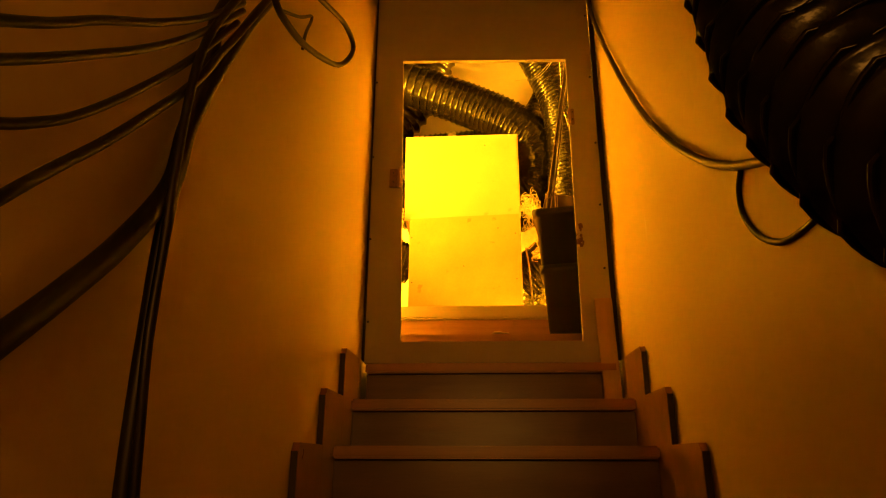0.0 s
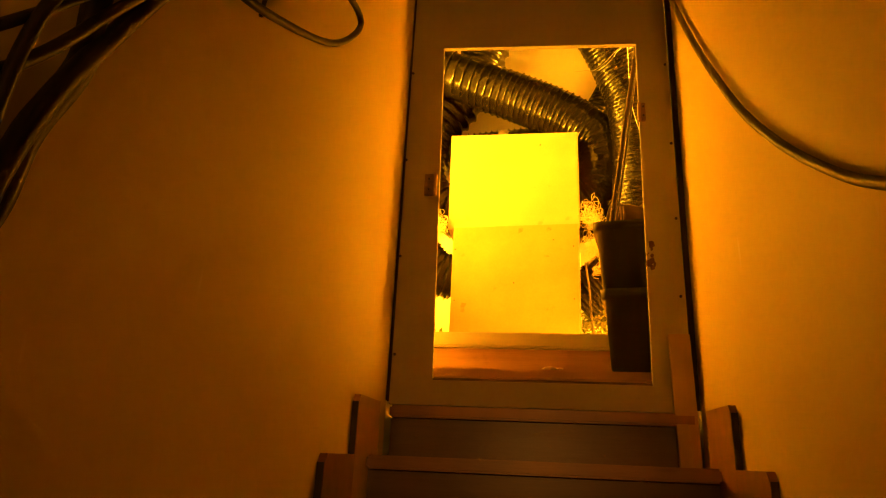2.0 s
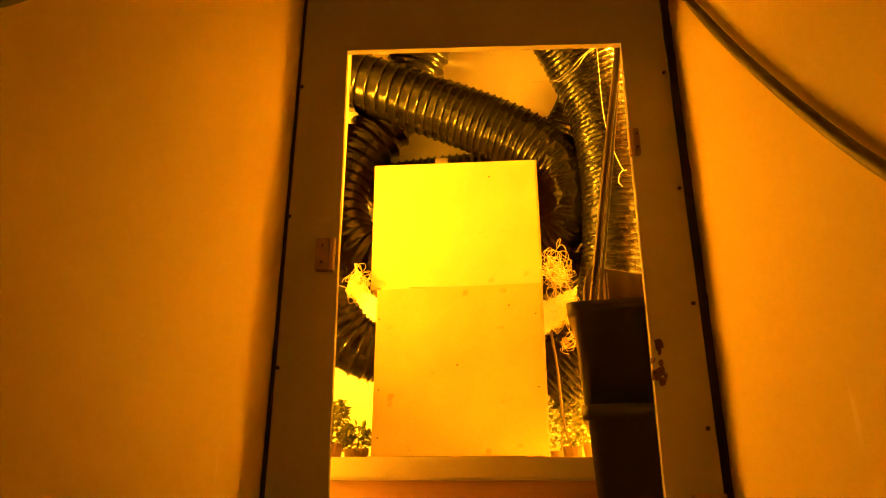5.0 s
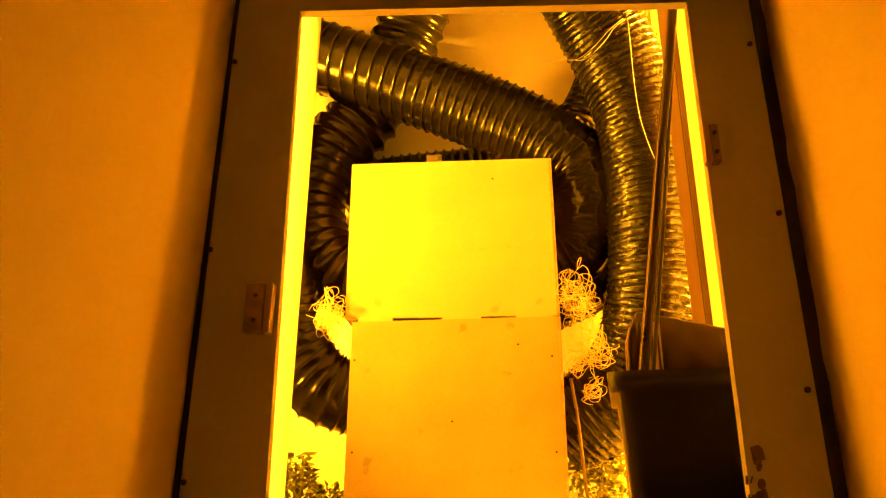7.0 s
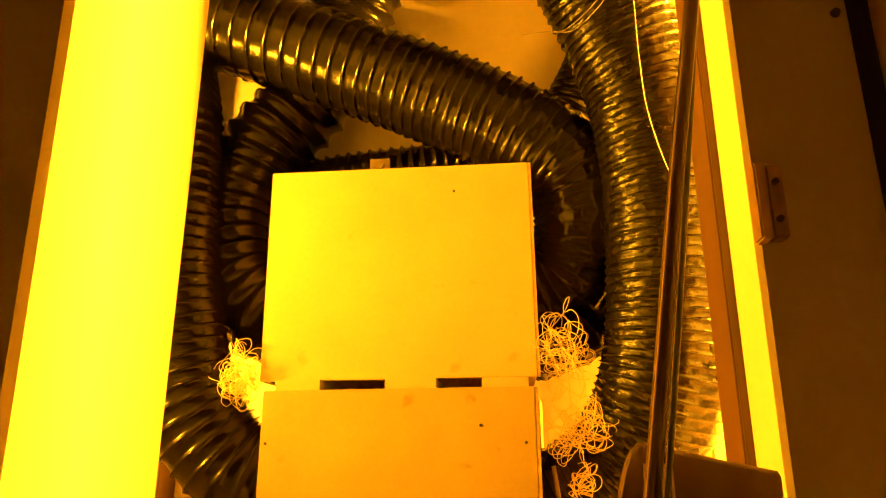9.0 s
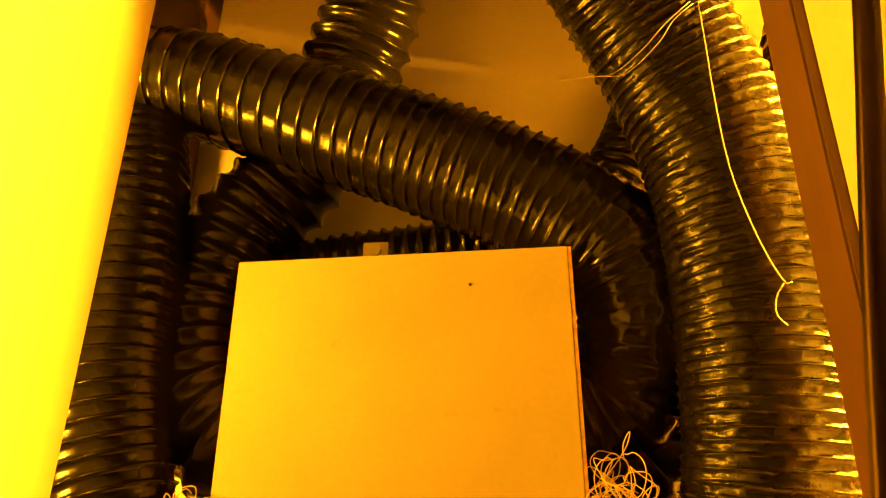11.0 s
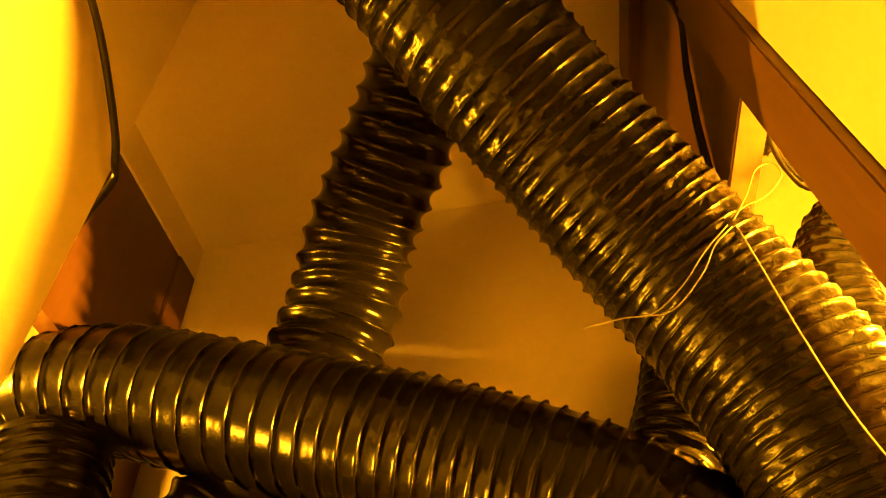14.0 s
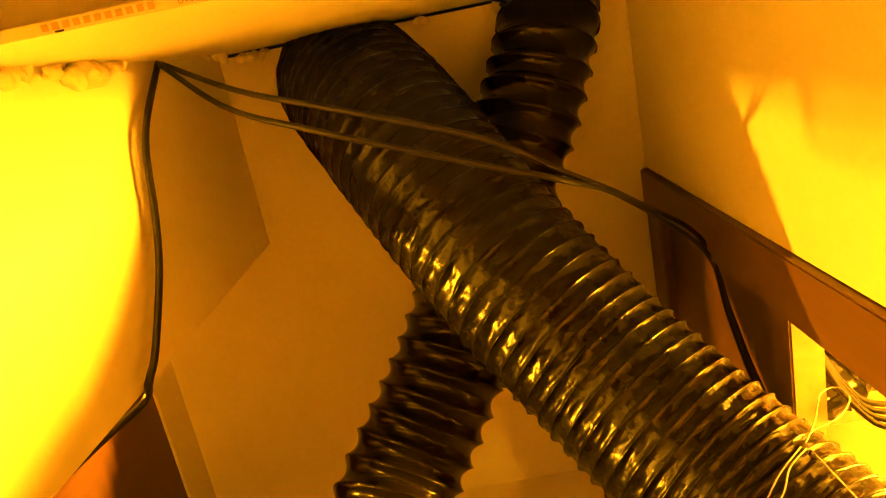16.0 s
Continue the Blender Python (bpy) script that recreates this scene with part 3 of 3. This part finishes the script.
tagged(link("power_lead", wire([(-0.192, 2.975, 2.62), (-0.193, 2.972, 2.56), (-0.193, 2.972, 2.47), (-0.192, 2.974, 2.42)], 0.003), cable_grey, None, "", True), "short grey lead hanging beside the lower box", "cable")

# ---- plants ----
def plant(x, y, h, seed):
    rnd = random.Random(seed)
    p = thing("potted_plant", "small leafy green plant in a plastic pot on the floor", "plant", (x, y, FZ), "potted plants")
    bm = bmesh.new()
    bmesh.ops.create_cone(bm, cap_ends=True, segments=18, radius1=0.032, radius2=0.042, depth=0.075, matrix=Matrix.Translation((x, y, FZ + 0.0375)))
    part("pot", bm, pot_mat, p)
    part("stem", wire([(x, y, FZ + 0.06), (x + 0.006, y, FZ + 0.06 + h * 0.5), (x, y, FZ + 0.06 + h)], 0.003), leaf_mat, p, "", True)
    bm = bmesh.new()
    for i in range(170):
        t = rnd.random()
        a = rnd.random() * math.tau
        rad = (0.075 * (1 - 0.55 * t)) * math.sqrt(rnd.random())
        c = Vector((x + rad * math.cos(a), y + rad * math.sin(a), FZ + 0.08 + h * t))
        m = Matrix.Translation(c) @ pose(0, 0, 0, rnd.uniform(-50, 50), rnd.uniform(-50, 50), math.degrees(a))
        ln, wd = rnd.uniform(0.018, 0.038), rnd.uniform(0.006, 0.012)
        vs = [bm.verts.new(m @ Vector(q)) for q in ((0, 0, 0), (ln * 0.4, wd, 0.004), (ln, 0, -0.004), (ln * 0.4, -wd, 0.004), (ln * 0.45, 0, 0.0))]
        bm.faces.new((vs[0], vs[4], vs[1])), bm.faces.new((vs[1], vs[4], vs[2])), bm.faces.new((vs[2], vs[4], vs[3])), bm.faces.new((vs[3], vs[4], vs[0]))
    part("foliage", bm, leaf_mat, p)


for i, (x, y, h) in enumerate(((-0.34, 3.02, 0.12), (-0.29, 3.2, 0.07), (-0.40, 3.25, 0.16), (0.42, 3.12, 0.22), (0.50, 3.26, 0.24), (0.39, 3.3, 0.20), (0.47, 3.0, 0.13))):
    plant(x, y, h, i)

# ---- debris on the floor edge ----
rnd = random.Random(8)
bm = bmesh.new()
for _ in range(70):
    x = rnd.uniform(-0.24, 0.36)
    bmesh.ops.create_icosphere(bm, subdivisions=1, radius=rnd.uniform(0.002, 0.005), matrix=Matrix.Translation((x, rnd.uniform(2.60, 2.90), FZ + 0.002)) @ pose(0, 0, 0, rnd.uniform(0, 90), rnd.uniform(0, 90), 0) @ Matrix.Diagonal((1.5, 1, 0.6, 1)))
tagged(link("floor_debris", bm, debris_mat), "pale crumbs scattered along the floor edge", "debris", kind="stuff")
bm = bmesh.new()
for i in range(12):
    bmesh.ops.create_icosphere(bm, subdivisions=2, radius=rnd.uniform(0.006, 0.011), matrix=Matrix.Translation((0.18 + 0.055 * rnd.random(), 2.36 + 0.03 * rnd.random(), 2.068)) @ Matrix.Diagonal((1.4, 1, 0.5, 1)))
tagged(link("plaster_lump", bm, debris_mat, None, "", True), "flat pale lump of plaster lying on the step", "debris")

# ---- header edge: printed plasterboard, foam ----
board_edge = thing("plasterboard_edge", "cut plasterboard edge with faded factory printing", "plasterboard", (0.17, 2.24, 3.45), kind="structure")
part("paper_edge", box(WL + 0.002, WR - 0.002, 2.2455, 2.255, 3.4565, 3.4595), plaster_edge, board_edge)
cu = bpy.data.curves.new("printing", "FONT")
cu.body, cu.size, cu.extrude, cu.space_character = "BA 13 1200 NF-C", 0.0092 * U, 0.00012, 1.25
txt = new("printing", cu)
bpy.context.view_layer.update()
me = bpy.data.meshes.new_from_object(txt.evaluated_get(bpy.context.evaluated_depsgraph_get()))
bpy.data.objects.remove(txt)
me.materials.clear()
me.materials.append(ink)
ob = new("printing", me)
ob.parent = board_edge
ob["label"] = "faded factory printing"
ob.matrix_basis = Matrix.Translation(Vector((0.012, 2.2533, 3.4560)) * U - board_edge.location) @ pose(0, 0, 0, 180, 0, 0)
for k in range(11):
    part("printed_bar", box(-0.100 + 0.0088 * k, -0.0945 + 0.0088 * k, 2.2475, 2.2530, 3.4556, 3.4562), ink, board_edge)
for x in (-0.09, 0.10):
    part("edge_nick", box(x, x + 0.007, 2.2538, 2.2553, 3.4555, 3.4575), gap_dark, board_edge)


def foam(a, c, seed, n, big=1.0):
    rnd = random.Random(seed)
    bm = bmesh.new()
    for i in range(n):
        p = Vector(a).lerp(Vector(c), (i + rnd.random()) / n)
        p += Vector([rnd.uniform(-0.008, 0.008) for _ in range(3)])
        bmesh.ops.create_icosphere(bm, subdivisions=3, radius=(0.004 + 0.013 * rnd.random() ** 2) * big, matrix=Matrix.Translation(p) @ pose(0, 0, 0, rnd.uniform(0, 90), rnd.uniform(0, 90), 0) @ Matrix.Diagonal((1.3, 0.9, 0.8, 1)))
    bm.normal_update()
    for v in bm.verts:
        v.co += v.normal * 0.010 * noise.noise(v.co * 60)
    return tagged(link("foam_bead", bm, foam_mat, None, "", True), "lumpy yellow expanding foam filling the joint", "foam", "foam beads", "stuff")


foam((WL + 0.004, 2.262, 3.55), (WL + 0.004, 2.262, 3.95), 1, 30)
foam((WL + 0.014, 2.268, 3.74), (WL + 0.014, 2.272, 3.86), 6, 6, 1.3)
foam((WL + 0.01, 2.262, 4.25), (-0.16, 2.264, CZ - 0.004), 2, 9, 0.8)
foam((-0.17, 2.266, CZ - 0.008), (-0.15, 2.266, CZ - 0.006), 7, 4, 1.2)
foam((0.17, 2.27, CZ - 0.005), (0.2, 2.27, CZ - 0.005), 3, 4)
foam((0.32, 2.27, CZ - 0.005), (0.35, 2.27, CZ - 0.005), 4, 4)
foam((0.555, 2.27, CZ - 0.005), (0.60, 2.27, CZ - 0.005), 5, 6)

# ---- cables ----
def cable(points, r, label, mat=None, group="cables"):
    return tagged(link("cable", wire(points, r), mat or cable_black, None, "", True), label, "cable", group)


WALLC = "black cable hanging along the stained stair wall"
for pts, r in (([(-0.235, 1.164, 2.654), (-0.235, 0.87, 2.302), (-0.235, 0.721, 2.069), (-0.235, 0.648, 1.918), (-0.235, 0.625, 1.785), (-0.235, 0.62, 1.649), (-0.235, 0.621, 1.53), (-0.235, 0.626, 1.443)], 0.010),
               ([(-0.22, 0.836, 2.357), (-0.22, 0.68, 2.135), (-0.22, 0.618, 2.006), (-0.22, 0.601, 1.846), (-0.22, 0.601, 1.754), (-0.22, 0.598, 1.644), (-0.22, 0.611, 1.54), (-0.22, 0.625, 1.443)], 0.006),
               ([(-0.245, 0.824, 2.346), (-0.245, 0.713, 2.143), (-0.245, 0.705, 2.031), (-0.245, 0.666, 1.937), (-0.245, 0.644, 1.845), (-0.245, 0.558, 1.739), (-0.245, 0.481, 1.665), (-0.245, 0.407, 1.6), (-0.245, 0.351, 1.552)], 0.013),
               ([(-0.23, 0.931, 2.403), (-0.23, 0.791, 2.204), (-0.23, 0.703, 2.081), (-0.23, 0.632, 1.983), (-0.23, 0.491, 1.832), (-0.23, 0.401, 1.746), (-0.23, 0.351, 1.697), (-0.23, 0.3, 1.645)], 0.006),
               ([(-0.225, 0.747, 2.206), (-0.225, 0.633, 2.088), (-0.225, 0.519, 1.99), (-0.225, 0.42, 1.915), (-0.225, 0.354, 1.86), (-0.225, 0.301, 1.821), (-0.225, 0.246, 1.782)], 0.005),
               ([(-0.225, 0.751, 2.193), (-0.225, 0.617, 2.049), (-0.225, 0.506, 1.946), (-0.225, 0.406, 1.865), (-0.225, 0.345, 1.818), (-0.225, 0.311, 1.793), (-0.225, 0.255, 1.753)], 0.005),
               ([(-0.228, 0.743, 2.165), (-0.228, 0.604, 1.997), (-0.228, 0.494, 1.881), (-0.228, 0.413, 1.805), (-0.228, 0.36, 1.767), (-0.228, 0.33, 1.749), (-0.228, 0.272, 1.718)], 0.005)):
    cable(pts, r, WALLC)
cable([(-0.15, 0.657, 2.152), (-0.15, 0.716, 2.151), (-0.15, 0.859, 2.202), (-0.15, 1.093, 2.332), (-0.15, 1.222, 2.467), (-0.15, 1.109, 2.449), (-0.15, 0.884, 2.334), (-0.15, 0.803, 2.323)], 0.0055, "black cable looped off the stair wall")
cable([(-0.16, 0.717, 2.167), (-0.16, 0.829, 2.242), (-0.16, 0.902, 2.3), (-0.16, 0.87, 2.239), (-0.16, 0.862, 2.199)], 0.003, "thin knotted cord hanging on the wall")
cable([(0.573, 2.22, 3.576), (0.573, 2.122, 3.269), (0.573, 1.872, 2.885), (0.573, 1.571, 2.504), (0.573, 1.351, 2.285), (0.573, 1.147, 2.124), (0.573, 1.011, 2.042), (0.573, 0.887, 1.986), (0.573, 0.752, 1.938)], 0.0085, "thick cable sagging along the stair wall", cable_grey)
cable([(0.585, 0.99, 2.027), (0.585, 1.014, 1.997), (0.585, 1.011, 1.948), (0.585, 0.96, 1.889), (0.585, 0.885, 1.851), (0.585, 0.81, 1.842), (0.585, 0.749, 1.845)], 0.0055, "black cable loop hanging under the duct")
cable([(-0.25, 2.262, 4.06), (-0.24, 2.365, 3.907), (-0.24, 2.475, 3.857), (-0.24, 2.548, 3.814), (-0.24, 2.634, 3.732), (-0.24, 2.658, 3.693), (-0.262, 2.692, 3.70), (-0.29, 2.70, 3.62), (-0.32, 2.71, 3.5)], 0.0055, "black cable dropping from the ceiling down the wall")
cable([(-0.245, 2.264, 4.06), (-0.094, 2.329, 3.92), (0.064, 2.378, 3.8), (0.239, 2.45, 3.8), (0.342, 2.517, 3.8), (0.443, 2.594, 3.9), (0.592, 2.73, 4.037), (0.602, 2.85, 3.966), (0.606, 2.93, 3.90), (0.61, 3.02, 3.78)], 0.0045, "black cable strung across the wide duct")
cable([(-0.24, 2.266, 4.04), (-0.117, 2.349, 3.92), (0.032, 2.397, 3.78), (0.232, 2.481, 3.78), (0.338, 2.524, 3.78), (0.438, 2.593, 3.9), (0.590, 2.745, 4.02), (0.600, 2.835, 3.955), (0.604, 2.91, 3.89), (0.61, 3.0, 3.77)], 0.0045, "black cable strung across the wide duct")
for k in range(4):
    cable([(0.70, 2.785 + 0.008 * k, 4.0), (0.69, 2.79 + 0.008 * k, 3.92), (0.675, 2.825 + 0.01 * k, 3.862 - 0.006 * k), (0.71, 2.92 + 0.008 * k, 3.825 - 0.012 * k), (0.77, 2.955 + 0.004 * k, 3.80 - 0.016 * k), (1.0, 2.94, 3.80 - 0.02 * k), (1.3, 2.9, 3.9)], 0.0045, "black cables drooping in the open frame")

# ---- white tie wire on the wide duct ----
tie = thing("tie_wire", "pale tie wire knotted round the wide duct", "wire", (0.543, 2.85, 3.59))
for pts in ([(0.541, 2.845, 3.588), (0.542, 2.845, 3.494), (0.542, 2.845, 3.398), (0.546, 2.845, 3.293), (0.557, 2.845, 3.221), (0.573, 2.845, 3.156), (0.591, 2.845, 3.11), (0.603, 2.845, 3.111)],
            [(0.586, 2.835, 3.105), (0.574, 2.835, 3.086), (0.571, 2.835, 3.063), (0.584, 2.835, 3.046)],
            [(0.315, 2.835, 3.44), (0.361, 2.835, 3.445), (0.398, 2.835, 3.446), (0.444, 2.835, 3.484), (0.484, 2.835, 3.531), (0.529, 2.835, 3.574)],
            [(0.378, 2.835, 3.444), (0.419, 2.835, 3.446), (0.471, 2.835, 3.497), (0.499, 2.835, 3.539), (0.534, 2.835, 3.57)],
            [(0.536, 2.835, 3.578), (0.568, 2.835, 3.62), (0.601, 2.835, 3.671), (0.626, 2.835, 3.68), (0.626, 2.835, 3.65), (0.593, 2.835, 3.615), (0.559, 2.835, 3.601), (0.534, 2.835, 3.583)]):
    part("strand", wire(pts, 0.0009, 0.008, 6), wire_white, tie, "", True)
